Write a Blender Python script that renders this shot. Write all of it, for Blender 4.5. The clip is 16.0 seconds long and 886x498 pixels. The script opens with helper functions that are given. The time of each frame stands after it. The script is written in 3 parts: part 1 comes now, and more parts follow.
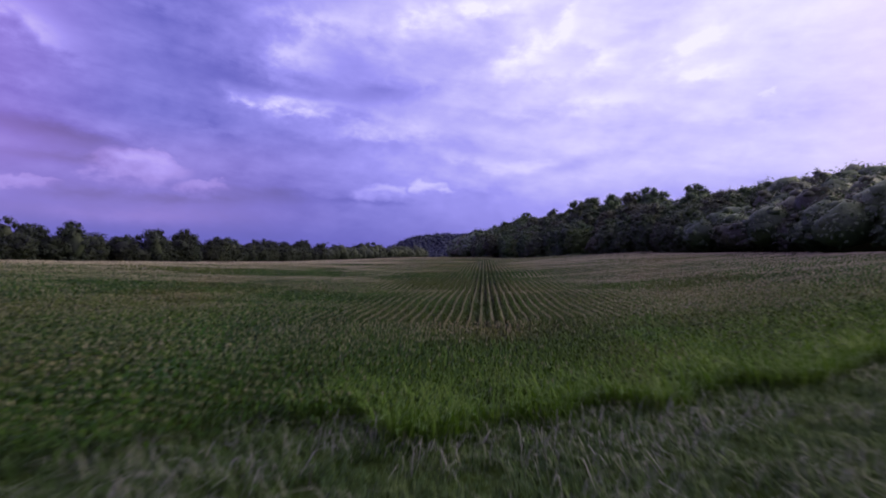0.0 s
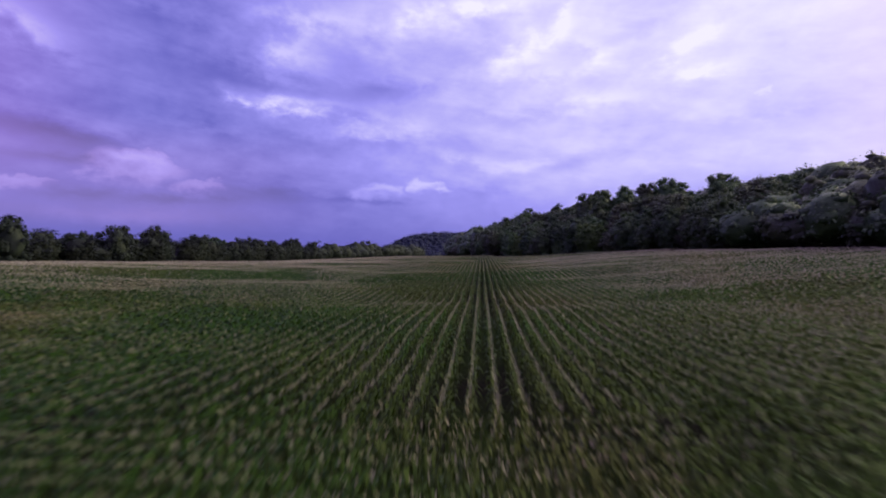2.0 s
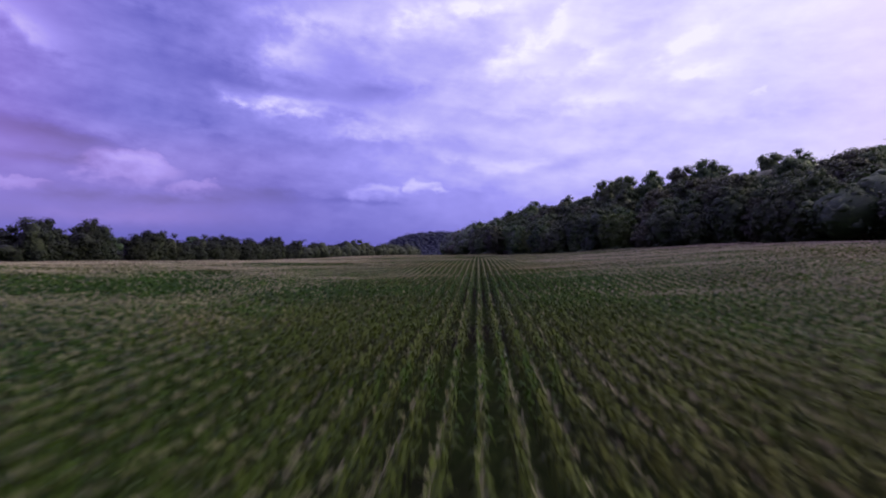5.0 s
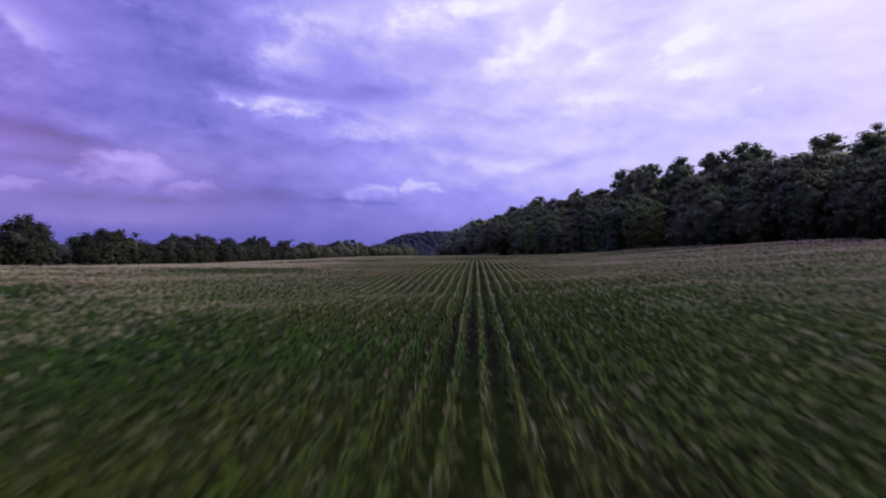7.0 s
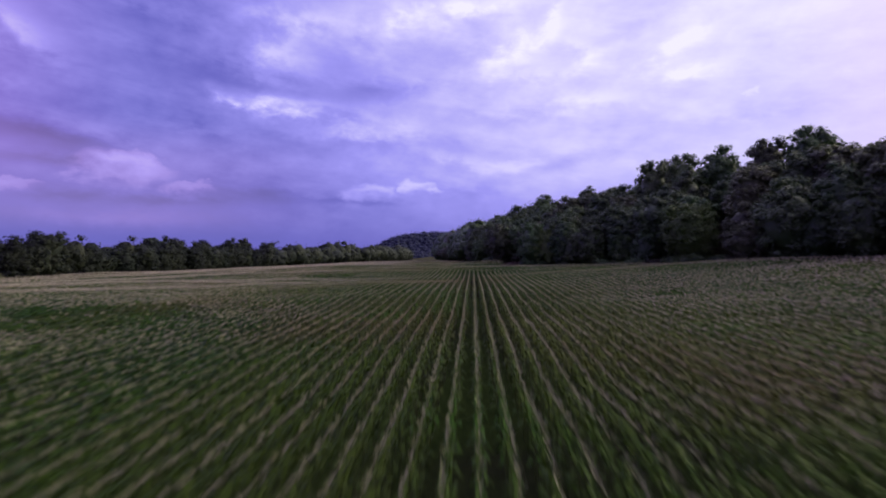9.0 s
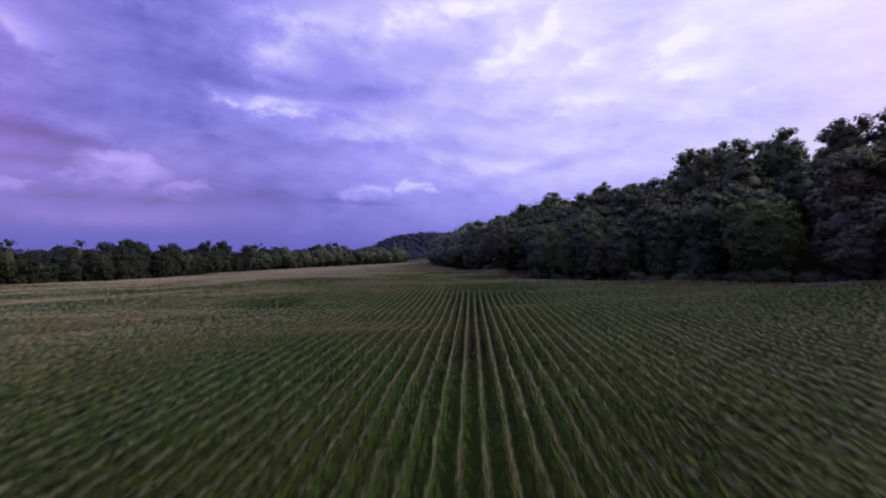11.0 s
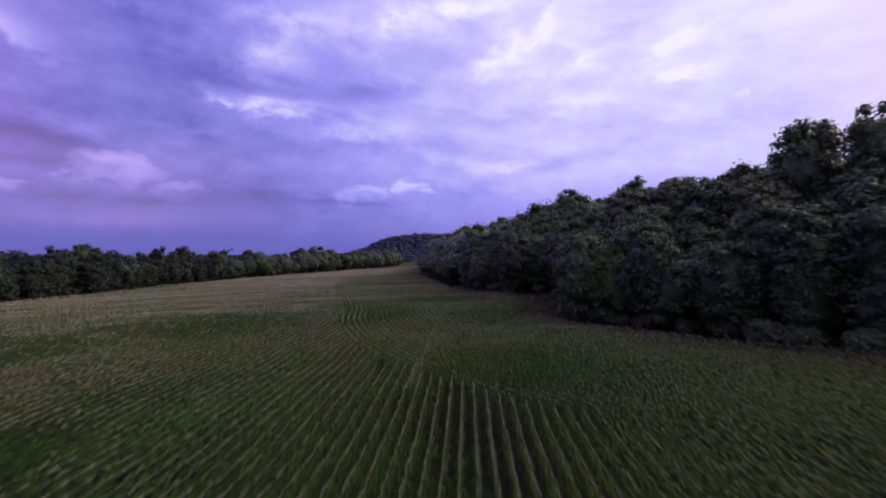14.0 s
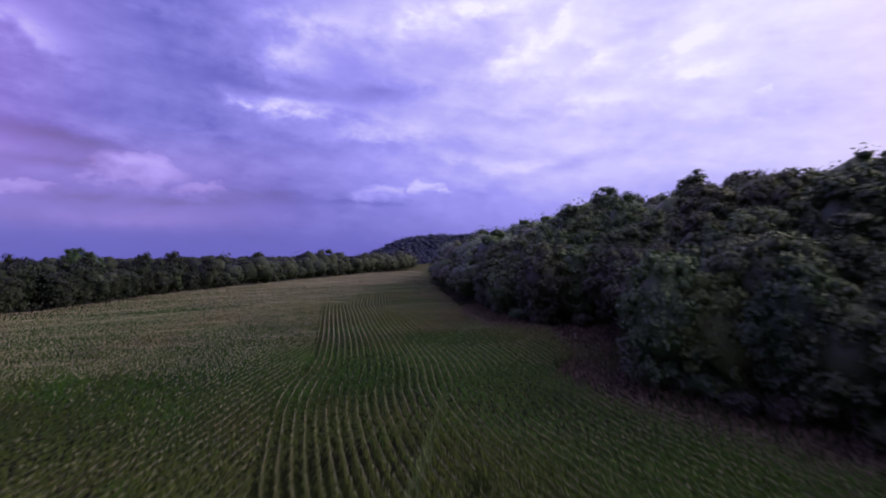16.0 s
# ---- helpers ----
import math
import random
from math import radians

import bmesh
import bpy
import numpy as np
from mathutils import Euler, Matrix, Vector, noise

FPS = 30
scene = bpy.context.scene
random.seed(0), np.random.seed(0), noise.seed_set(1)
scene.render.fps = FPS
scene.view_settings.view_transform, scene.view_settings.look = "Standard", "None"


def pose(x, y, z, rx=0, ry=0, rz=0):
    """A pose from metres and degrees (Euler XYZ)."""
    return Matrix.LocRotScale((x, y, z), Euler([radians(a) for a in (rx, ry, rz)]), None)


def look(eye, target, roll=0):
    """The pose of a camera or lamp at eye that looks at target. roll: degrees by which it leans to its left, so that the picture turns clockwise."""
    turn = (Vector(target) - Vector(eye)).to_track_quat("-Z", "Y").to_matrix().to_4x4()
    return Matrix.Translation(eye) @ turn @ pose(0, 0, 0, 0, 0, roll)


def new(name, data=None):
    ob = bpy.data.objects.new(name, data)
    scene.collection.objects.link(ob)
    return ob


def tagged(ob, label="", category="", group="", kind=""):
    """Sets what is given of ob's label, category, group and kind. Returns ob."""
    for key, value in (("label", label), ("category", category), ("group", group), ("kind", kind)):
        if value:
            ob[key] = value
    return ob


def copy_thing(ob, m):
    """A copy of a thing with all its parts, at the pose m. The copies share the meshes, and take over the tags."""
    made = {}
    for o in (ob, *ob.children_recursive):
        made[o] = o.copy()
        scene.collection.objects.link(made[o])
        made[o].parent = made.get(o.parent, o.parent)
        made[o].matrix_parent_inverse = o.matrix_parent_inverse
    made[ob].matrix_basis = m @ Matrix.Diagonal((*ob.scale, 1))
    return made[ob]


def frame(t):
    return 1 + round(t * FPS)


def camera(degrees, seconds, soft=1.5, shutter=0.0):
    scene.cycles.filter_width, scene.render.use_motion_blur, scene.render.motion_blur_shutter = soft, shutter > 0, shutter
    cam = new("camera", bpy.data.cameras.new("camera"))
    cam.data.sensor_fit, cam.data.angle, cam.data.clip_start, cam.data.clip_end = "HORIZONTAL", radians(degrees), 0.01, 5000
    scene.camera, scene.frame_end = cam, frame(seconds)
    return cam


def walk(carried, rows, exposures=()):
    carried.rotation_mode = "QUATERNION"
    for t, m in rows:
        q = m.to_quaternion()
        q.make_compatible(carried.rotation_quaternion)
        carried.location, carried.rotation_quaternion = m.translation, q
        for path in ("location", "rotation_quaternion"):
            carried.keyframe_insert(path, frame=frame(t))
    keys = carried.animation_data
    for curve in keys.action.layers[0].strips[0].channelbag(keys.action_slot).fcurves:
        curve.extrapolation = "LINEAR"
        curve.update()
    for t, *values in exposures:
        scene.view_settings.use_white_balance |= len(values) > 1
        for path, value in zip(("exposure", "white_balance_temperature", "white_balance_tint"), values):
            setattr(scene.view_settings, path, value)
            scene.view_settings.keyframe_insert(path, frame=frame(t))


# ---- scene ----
cam = camera(81.6, 16.0, soft=1.9, shutter=0.95)
PATH = [
    (0, (0.416, 0.42, 5.892), (0.416, 2.42, 5.918), 0.1),
    (0.5, (0.638, 5.312, 5.825), (0.639, 7.312, 5.851), 0.0),
    (1, (0.575, 10.404, 5.706), (0.579, 12.404, 5.732), -0.0),
    (1.5, (0.745, 15.894, 5.545), (0.751, 17.894, 5.571), -0.1),
    (2, (0.71, 21.321, 5.515), (0.72, 23.321, 5.538), -0.1),
    (2.5, (0.724, 26.589, 5.345), (0.738, 28.589, 5.369), -0.2),
    (3, (0.551, 32.052, 5.225), (0.568, 34.051, 5.249), -0.2),
    (3.5, (0.704, 37.515, 5.165), (0.721, 39.514, 5.189), -0.3),
    (4, (0.957, 43.489, 5.044), (0.976, 45.489, 5.068), -0.3),
    (6.5, (2.446, 74.639, 4.675), (2.476, 76.638, 4.699), -0.3),
    (7, (2.678, 81.092, 5.053), (2.71, 83.092, 5.077), -0.4),
    (7.5, (2.985, 87.772, 5.535), (3.018, 89.772, 5.559), -0.4),
    (8, (3.507, 94.568, 6.091), (3.543, 96.568, 6.115), -0.4),
    (8.5, (3.869, 101.34, 6.603), (3.907, 103.34, 6.626), -0.4),
    (9, (4.137, 107.952, 7.12), (4.18, 109.951, 7.145), -0.4),
    (11.5, (6.507, 140.566, 9.962), (6.56, 142.565, 9.987), -0.5),
    (12, (7.014, 147.108, 10.598), (7.07, 149.107, 10.623), -0.5),
    (12.5, (7.288, 153.518, 10.998), (7.348, 155.517, 11.024), -0.4),
    (13, (7.489, 159.905, 11.508), (7.552, 161.903, 11.536), -0.4),
    (13.5, (7.842, 166.056, 12.16), (7.908, 168.054, 12.187), -0.5),
    (14, (8.263, 172.7, 12.871), (8.331, 174.699, 12.898), -0.5),
    (14.5, (8.727, 179.29, 13.611), (8.798, 181.288, 13.638), -0.6),
    (15, (9.312, 186.007, 14.391), (9.385, 188.005, 14.417), -0.5),
    (15.5, (9.801, 192.857, 15.179), (9.859, 194.856, 15.204), -0.5),
    (16, (10.269, 199.423, 15.901), (10.273, 201.423, 15.928), -0.5),
]
walk(cam, [(t, look(eye, target, roll)) for t, eye, target, roll in PATH])

# ---- light: overcast evening, veiled sun ahead to the right ----
SUN_AZ, SUN_EL = 74.0, 27.0      # degrees, clockwise from +y
scene.view_settings.exposure = 0.0


def nodes_of(tree):
    tree.nodes.clear()
    return tree.nodes, tree.links


class Net:
    """Short-hand for node trees."""

    def __init__(self, tree):
        self.n, self.l = nodes_of(tree)

    def add(self, kind, **props):
        nd = self.n.new(kind)
        for k, v in props.items():
            setattr(nd, k, v)
        return nd

    def put(self, sock, v):
        if hasattr(v, "is_output"):
            self.l.new(v, sock)
        else:
            sock.default_value = v

    def math(self, op, a, b=0.0, c=0.0, clamp=False):
        nd = self.add("ShaderNodeMath", operation=op, use_clamp=clamp)
        for s, v in zip(nd.inputs, (a, b, c)):
            self.put(s, v)
        return nd.outputs[0]

    def mix(self, f, a, b, blend="MIX"):
        nd = self.add("ShaderNodeMix", data_type="RGBA", blend_type=blend)
        self.put(nd.inputs[0], f)
        self.put(nd.inputs[6], a)
        self.put(nd.inputs[7], b)
        return nd.outputs[2]

    def noise(self, vec, scale, detail=4.0, rough=0.55, dist=0.0):
        nd = self.add("ShaderNodeTexNoise")
        if vec is not None:
            self.l.new(vec, nd.inputs["Vector"])
        nd.inputs["Scale"].default_value = scale
        nd.inputs["Detail"].default_value = detail
        nd.inputs["Roughness"].default_value = rough
        nd.inputs["Distortion"].default_value = dist
        return nd.outputs["Fac"]

    def ramp(self, f, stops, interp="LINEAR"):
        nd = self.add("ShaderNodeValToRGB")
        cr = nd.color_ramp
        cr.interpolation = interp
        while len(cr.elements) < len(stops):
            cr.elements.new(0.5)
        for e, (p, c) in zip(cr.elements, stops):
            e.position, e.color = p, (*c, 1) if len(c) == 3 else c
        self.put(nd.inputs[0], f)
        return nd.outputs[0]

    def mapping(self, vec, loc=(0, 0, 0), scale=(1, 1, 1)):
        nd = self.add("ShaderNodeMapping")
        self.l.new(vec, nd.inputs[0])
        nd.inputs["Location"].default_value = loc
        nd.inputs["Scale"].default_value = scale
        return nd.outputs[0]

    def span(self, v, a, b, c=0.0, d=1.0, smooth=True):
        nd = self.add("ShaderNodeMapRange", interpolation_type="SMOOTHSTEP" if smooth else "LINEAR", clamp=True)
        for s, q in zip(nd.inputs, (v, a, b, c, d)):
            self.put(s, q)
        return nd.outputs[0]


def grey(v):
    return (v, v, v, 1)


# clouds, each: azimuth, elevation, half width, half height, tilt (degrees), strength
BRIGHT_LEFT = (
    (-39.0, 19.5, 3.5, 1.35, -25, 0.25), (-38.6, 14.7, 2.3, 0.97, 0, 0.08), (-16.4, 20.8, 2.9, 1.63, 0, 0.2), (-13.2, 24.0, 4.2, 1.32, 0, 0.2),
    (-2.1, 25.0, 4.4, 1.58, 15, 0.2), (-17.2, 15.9, 3.6, 0.75, -8, 0.36), (-11.9, 15.6, 3.6, 0.6, -5, 0.16), (-5.7, 13.9, 5.3, 1.37, 3, 0.15),
    (-21.1, 16.1, 2.2, 0.44, -10, 0.15), (-31.0, 3.7, 5.9, 0.64, 0, 0.08))
BRIGHT_RIGHT = (
    (5.5, 25.9, 3.8, 0.88, 5, 0.25), (10.3, 21.9, 3.8, 1.23, 25, 0.24), (13.6, 24.3, 0.8, 2.12, -20, 0.13), (17.2, 21.1, 1.8, 0.82, -20, 0.12),
    (26.3, 20.3, 3.1, 0.73, 25, 0.2), (27.3, 18.1, 2.8, 0.61, 5, 0.18), (17.2, 16.1, 4.1, 0.93, 0, 0.14), (10.6, 19.1, 3.7, 0.62, 0, 0.1),
    (3.1, 10.4, 2.5, 0.5, -8, 0.12), (17.8, 19.9, 2.9, 0.58, 20, 0.1))
DARK_LEFT = (
    (-29.8, 22.5, 4.3, 1.06, -10, 0.08), (-27.4, 18.2, 7.5, 1.0, -12, 0.03), (-21.1, 17.9, 4.9, 1.21, -12, 0.1), (-37.0, 10.8, 5.6, 0.88, -5, 0.24),
    (-36.4, 8.9, 4.4, 0.65, 0, 0.22), (-25.8, 12.4, 3.1, 0.51, -5, 0.05), (-5.8, 17.7, 4.7, 0.88, 3, 0.17), (-8.3, 20.4, 3.7, 1.55, -10, 0.05))
DARK_LOW = (
    (-31.9, 6.0, 13.5, 2.47, 0, 0.06), (-8.2, 12.4, 5.6, 0.49, 0, 0.05), (-18.2, 6.2, 4.5, 0.68, -4, 0.1), (-27.7, 5.4, 3.9, 0.39, 0, 0.15),
    (-8.1, 5.8, 3.7, 0.31, 0, 0.12), (16.0, 10.2, 5.3, 0.71, 12, 0.11), (21.2, 22.3, 5.1, 1.01, 20, 0.09), (30.5, 12.5, 5.8, 0.77, 0, 0.07),
    (1.8, 21.0, 3.8, 1.9, 0, 0.08), (8.1, 14.6, 5.0, 0.62, 0, 0.08), (5.0, 6.4, 7.5, 1.57, 0, 0.08), (-35.3, 5.6, 2.9, 0.37, 0, 0.12))
HEAPS = (
    (-30.8, 8.4, 3.8, 1.57, 0, 0.26), (-25.5, 6.7, 2.1, 0.66, 0, 0.11), (-39.2, 6.4, 1.6, 0.6, 0, 0.14), (-1.6, 7.6, 1.6, 0.69, -12, 0.17),
    (0.1, 7.0, 0.9, 0.38, -10, 0.12), (-7.2, 6.7, 3.1, 0.93, 6, 0.17), (32.4, 15.0, 0.6, 0.32, 0, 0.08), (-32.4, 8.9, 1.3, 0.8, 0, 0.06),
    (8.2, 9.5, 3.7, 0.62, 0, 0.07))


def make_world():
    w = bpy.data.worlds.new("evening_sky")
    scene.world = w
    w.use_nodes = True
    k = Net(w.node_tree)
    d = k.add("ShaderNodeTexCoord").outputs["Generated"]
    sep = k.add("ShaderNodeSeparateXYZ")
    k.l.new(d, sep.inputs[0])
    X, Y, Z = sep.outputs
    deg = 57.29578
    az = k.math("MULTIPLY", k.math("ARCTAN2", X, Y), deg)          # degrees, clockwise from ahead
    el = k.math("MULTIPLY", k.math("ARCSINE", Z), deg)
    sky = k.add("ShaderNodeTexSky", sky_type="NISHITA", sun_disc=False)
    sky.sun_elevation, sky.sun_rotation = radians(SUN_EL), radians(SUN_AZ)

    def plane(sx, sy, lean=0.0):
        comb = k.add("ShaderNodeCombineXYZ")
        k.l.new(k.math("MULTIPLY", az, sx), comb.inputs[0])
        k.put(comb.inputs[1], k.math("MULTIPLY", k.math("MULTIPLY_ADD", az, lean, el), sy))
        return comb.outputs[0]

    def stir(vec, at, scale, detail, rough, dist):
        return k.math("SUBTRACT", k.noise(k.mapping(vec, at), scale, detail, rough, dist), 0.5)

    even, streaky = plane(0.75, 1.2), plane(0.4, 1.7, 0.12)
    n_big = stir(streaky, (3.1, 0.4, 0), 0.09, 4, 0.5, 0.1)
    n_mid = stir(streaky, (70.7, 22.2, 1), 0.25, 7, 0.55, 0.3)
    n_puff = stir(even, (11.0, 63.0, 2), 0.36, 5, 0.5, 0.2)
    n_fine = stir(even, (41.0, 9.2, 5), 0.95, 5, 0.52, 0.3)
    # ragged edges: the coordinates are stirred by noise, coarse and fine
    az2 = k.math("ADD", az, k.math("ADD", k.math("MULTIPLY", n_puff, 6.0), k.math("MULTIPLY", n_fine, 2.0)))
    el2 = k.math("ADD", el, k.math("ADD", k.math("MULTIPLY", n_mid, 2.2), k.math("MULTIPLY", n_fine, 1.0)))
    el3 = k.math("ADD", el, k.math("MULTIPLY_ADD", n_puff, 2.2, k.math("MULTIPLY", n_fine, 1.6)))
    lum = k.math("ADD", k.span(az, -26, 18, 0.33, 0.74), k.span(az, 20, 46, 0.0, 0.05))
    lum = k.math("MULTIPLY_ADD", k.span(el, 12, 24, 0.0, 1.0), k.math("MULTIPLY", k.span(az, -32, -12), 0.12), lum)
    lum = k.math("ADD", lum, k.math("MULTIPLY", k.math("MULTIPLY_ADD", n_big, 0.6, n_mid), 0.26))
    lum = k.math("ADD", lum, k.math("MULTIPLY_ADD", n_fine, 0.07, k.math("MULTIPLY", n_puff, 0.24)))
    heap = 0.0

    def reach(a, e, ra, re, tilt, up):
        """Squared distance from a cloud's middle, in its own half widths."""
        c, s = math.cos(radians(tilt)), math.sin(radians(tilt))
        dx, dy = k.math("SUBTRACT", az2, a), k.math("SUBTRACT", up, e)
        u = k.math("MULTIPLY_ADD", dx, c / ra, k.math("MULTIPLY", dy, s / ra))
        v = k.math("MULTIPLY_ADD", dy, c / re, k.math("MULTIPLY", dx, -s / re))
        return k.math("MULTIPLY_ADD", u, u, k.math("MULTIPLY", v, v))

    for rows, sign in ((BRIGHT_LEFT, 1.0), (BRIGHT_RIGHT, 1.0), (DARK_LEFT, -1.0), (DARK_LOW, -1.0)):
        for a, e, ra, re, tilt, amp in rows:
            puff = k.math("EXPONENT", k.math("MULTIPLY", reach(a, e, ra, re, tilt, el2), -0.8))
            if sign > 0:
                heap = k.math("MULTIPLY_ADD", puff, amp, heap)
            else:
                lum = k.math("MULTIPLY_ADD", puff, -amp, lum)
    lumps = k.span(k.math("ADD", n_puff, k.math("MULTIPLY", n_fine, 0.8)), -0.2, 0.2, 0.7, 1.25)
    lum = k.math("MULTIPLY_ADD", heap, lumps, lum)
    # small heaps with crisp edges, brighter above
    crisp = 0.0
    for a, e, ra, re, tilt, amp in HEAPS:
        mask = k.span(reach(a, e, ra, re, tilt, el3), 1.9, 0.1)
        shade = k.span(el3, e - re, e + 0.6 * re, 0.2, 1.25)
        crisp = k.math("MULTIPLY_ADD", k.math("MULTIPLY", mask, shade), amp, crisp)
    lum = k.math("ADD", lum, crisp)
    low = k.span(el, 0.0, 11.0, 0.56, 1.0)
    dull = k.span(k.math("ABSOLUTE", az), 52, 115, 1.0, 0.74)
    lum = k.math("MULTIPLY", k.math("MULTIPLY", lum, dull), low, clamp=True)
    col = k.ramp(lum, [(0.0, (0.07, 0.068, 0.27)), (0.25, (0.15, 0.14, 0.56)), (0.5, (0.335, 0.305, 0.89)), (0.75, (0.62, 0.57, 1.0)), (1.0, (0.90, 0.86, 1.0))])
    # low sky is bluer, the far left rosier
    col = k.mix(k.span(el, 0.5, 6.0, 0.6, 0.0), col, k.mix(k.span(az, -8, 14), (0.14, 0.13, 0.54, 1), (0.27, 0.25, 0.80, 1)))
    col = k.mix(k.math("MULTIPLY", k.span(az, -28, -46, 0.0, 0.36), k.span(el, 3, 12)), col, k.mix(0.5, col, (0.62, 0.20, 0.75, 1)))
    col = k.mix(k.span(az, 32, 46, 0.0, 0.35), col, (0.95, 0.74, 1.0, 1))
    rosy = k.math("MULTIPLY", k.span(az, -4, -30, 0.0, 0.9), k.math("MULTIPLY", k.math("ADD", k.math("ADD", heap, crisp), 0.12), k.math("MULTIPLY", k.span(el, 14, 9, 0.0, 1.7), k.span(el, 1.5, 4.5))), clamp=True)
    col = k.mix(k.math("MINIMUM", rosy, 0.32), col, (0.60, 0.37, 0.84, 1))
    sk = k.mix(1.0, sky.outputs[0], grey(0.08), "MULTIPLY")
    bg = k.add("ShaderNodeBackground")
    k.put(bg.inputs[0], k.mix(0.95, sk, col))
    bg.inputs[1].default_value = 1.05
    out = k.add("ShaderNodeOutputWorld")
    k.l.new(bg.outputs[0], out.inputs[0])


make_world()
sun_data = bpy.data.lights.new("sun", "SUN")
sun_data.energy, sun_data.angle, sun_data.color = 1.65, radians(45), (1.0, 0.93, 0.52)
sun = new("sun", sun_data)
_a, _e = radians(SUN_AZ), radians(SUN_EL)
sun.matrix_world = look((0, 0, 0), (-math.sin(_a) * math.cos(_e), -math.cos(_a) * math.cos(_e), -math.sin(_e)))


# ---- materials ----
def material(name, build):
    m = bpy.data.materials.new(name)
    m.use_nodes = True
    k = Net(m.node_tree)
    bsdf = k.add("ShaderNodeBsdfPrincipled")
    out = k.add("ShaderNodeOutputMaterial")
    k.l.new(bsdf.outputs[0], out.inputs[0])
    build(k, bsdf)
    return m


def rnd_island(k):
    return k.add("ShaderNodeNewGeometry").outputs["Random Per Island"]


def place_of(k):
    return k.add("ShaderNodeNewGeometry").outputs["Position"]


def leafy(name, dark, mid, light, patch=0.05, rough=0.6, sheen_spec=0.25, trans=0.25, tint=None, trees=False, dry=None, vary=0.6, spots=()):
    def build(k, b):
        r = rnd_island(k)
        p = place_of(k)
        big = k.noise(p, patch, 3)
        f = k.math("ADD", k.math("MULTIPLY", k.math("SUBTRACT", r, 0.5), vary), k.math("MULTIPLY", k.math("SUBTRACT", big, 0.5), 1.3), clamp=False)
        c = k.ramp(k.math("ADD", f, 0.5), [(0.0, dark), (0.5, mid), (1.0, light)])
        if trees:
            mot = k.noise(p, 1.6, 5, 0.7)
            c = k.mix(1.0, c, k.ramp(mot, [(0.3, (0.72, 0.72, 0.72)), (0.5, (0.98, 0.98, 0.98)), (0.7, (1.25, 1.24, 1.18))]), "MULTIPLY")
            bump = k.add("ShaderNodeBump")
            bump.inputs["Strength"].default_value = 0.4
            bump.inputs["Distance"].default_value = 0.2
            k.put(bump.inputs["Height"], k.noise(p, 3.2, 3, 0.7))
            k.l.new(bump.outputs[0], b.inputs["Normal"])
            tone = k.add("ShaderNodeObjectInfo").outputs["Random"]
            hs = k.add("ShaderNodeHueSaturation")
            k.put(hs.inputs["Hue"], k.span(tone, 0, 1, 0.475, 0.515, False))
            k.put(hs.inputs["Value"], k.span(k.math("FRACT", k.math("MULTIPLY", tone, 7.31)), 0, 1, 0.7, 1.45, False))
            k.put(hs.inputs["Color"], c)
            c = hs.outputs[0]
        if tint is not None:
            c = k.mix(k.span(k.noise(p, 0.021, 3), 0.44, 0.6), c, k.mix(0.55, c, (*tint, 1)))
        for scale, lo, hi, shade, strength in spots:      # patches that have yellowed, browned or stayed lush
            c = k.mix(k.span(k.noise(p, scale, 4, 0.6), lo, hi, 0.0, strength), c, (*shade, 1))
        if dry is not None:      # the crop has ripened further in parts of the field
            sep = k.add("ShaderNodeSeparateXYZ")
            k.l.new(p, sep.inputs[0])
            stir = k.math("MULTIPLY", k.noise(p, 0.03, 3), 60)
            x, y = k.math("ADD", sep.outputs[0], stir), k.math("ADD", sep.outputs[1], stir)
            left = k.math("MULTIPLY", k.span(x, 32, 8), k.span(y, 85, 140))
            right = k.math("MULTIPLY", k.span(x, 36, 56), k.math("MULTIPLY", k.span(y, 60, 95), k.span(y, 215, 180)))
            ripe = k.math("MAXIMUM", left, right)
            c = k.mix(ripe, c, k.mix(0.7, c, (*dry, 1)))
        k.put(b.inputs["Base Color"], c)
        b.inputs["Roughness"].default_value = rough
        b.inputs["Specular IOR Level"].default_value = sheen_spec
        if trans:
            t = k.add("ShaderNodeBsdfTranslucent")
            k.put(t.inputs[0], c)
            mx = k.add("ShaderNodeMixShader")
            mx.inputs[0].default_value = trans
            k.l.new(b.outputs[0], mx.inputs[1])
            k.l.new(t.outputs[0], mx.inputs[2])
            out = [n for n in k.n if n.type == "OUTPUT_MATERIAL"][0]
            k.l.new(mx.outputs[0], out.inputs[0])
    return material(name, build)


M_CORN = leafy("maize_leaf", (0.015, 0.041, 0.004), (0.035, 0.087, 0.008), (0.086, 0.140, 0.019), 0.06, 0.5, 0.1, 0.15, (0.115, 0.122, 0.025), vary=0.5,
               spots=((0.045, 0.52, 0.66, (0.095, 0.075, 0.02), 0.5), (0.11, 0.55, 0.68, (0.045, 0.14, 0.01), 0.65)))
M_TASSEL = leafy("maize_tassel", (0.18, 0.19, 0.085), (0.29, 0.295, 0.15), (0.43, 0.415, 0.24), 0.05, 0.6, 0.3, 0.2, dry=(0.68, 0.59, 0.42), vary=0.5,
                 spots=((0.045, 0.52, 0.66, (0.40, 0.30, 0.16), 0.6), (0.11, 0.56, 0.7, (0.22, 0.29, 0.09), 0.6)))
M_STALK = leafy("maize_stalk", (0.05, 0.08, 0.02), (0.08, 0.11, 0.03), (0.13, 0.14, 0.05), 0.1, 0.6, 0.3, 0.0)
M_WEED = leafy("bright_weeds", (0.08, 0.14, 0.03), (0.12, 0.18, 0.045), (0.17, 0.22, 0.07), 0.25, 0.5, 0.4, 0.25)
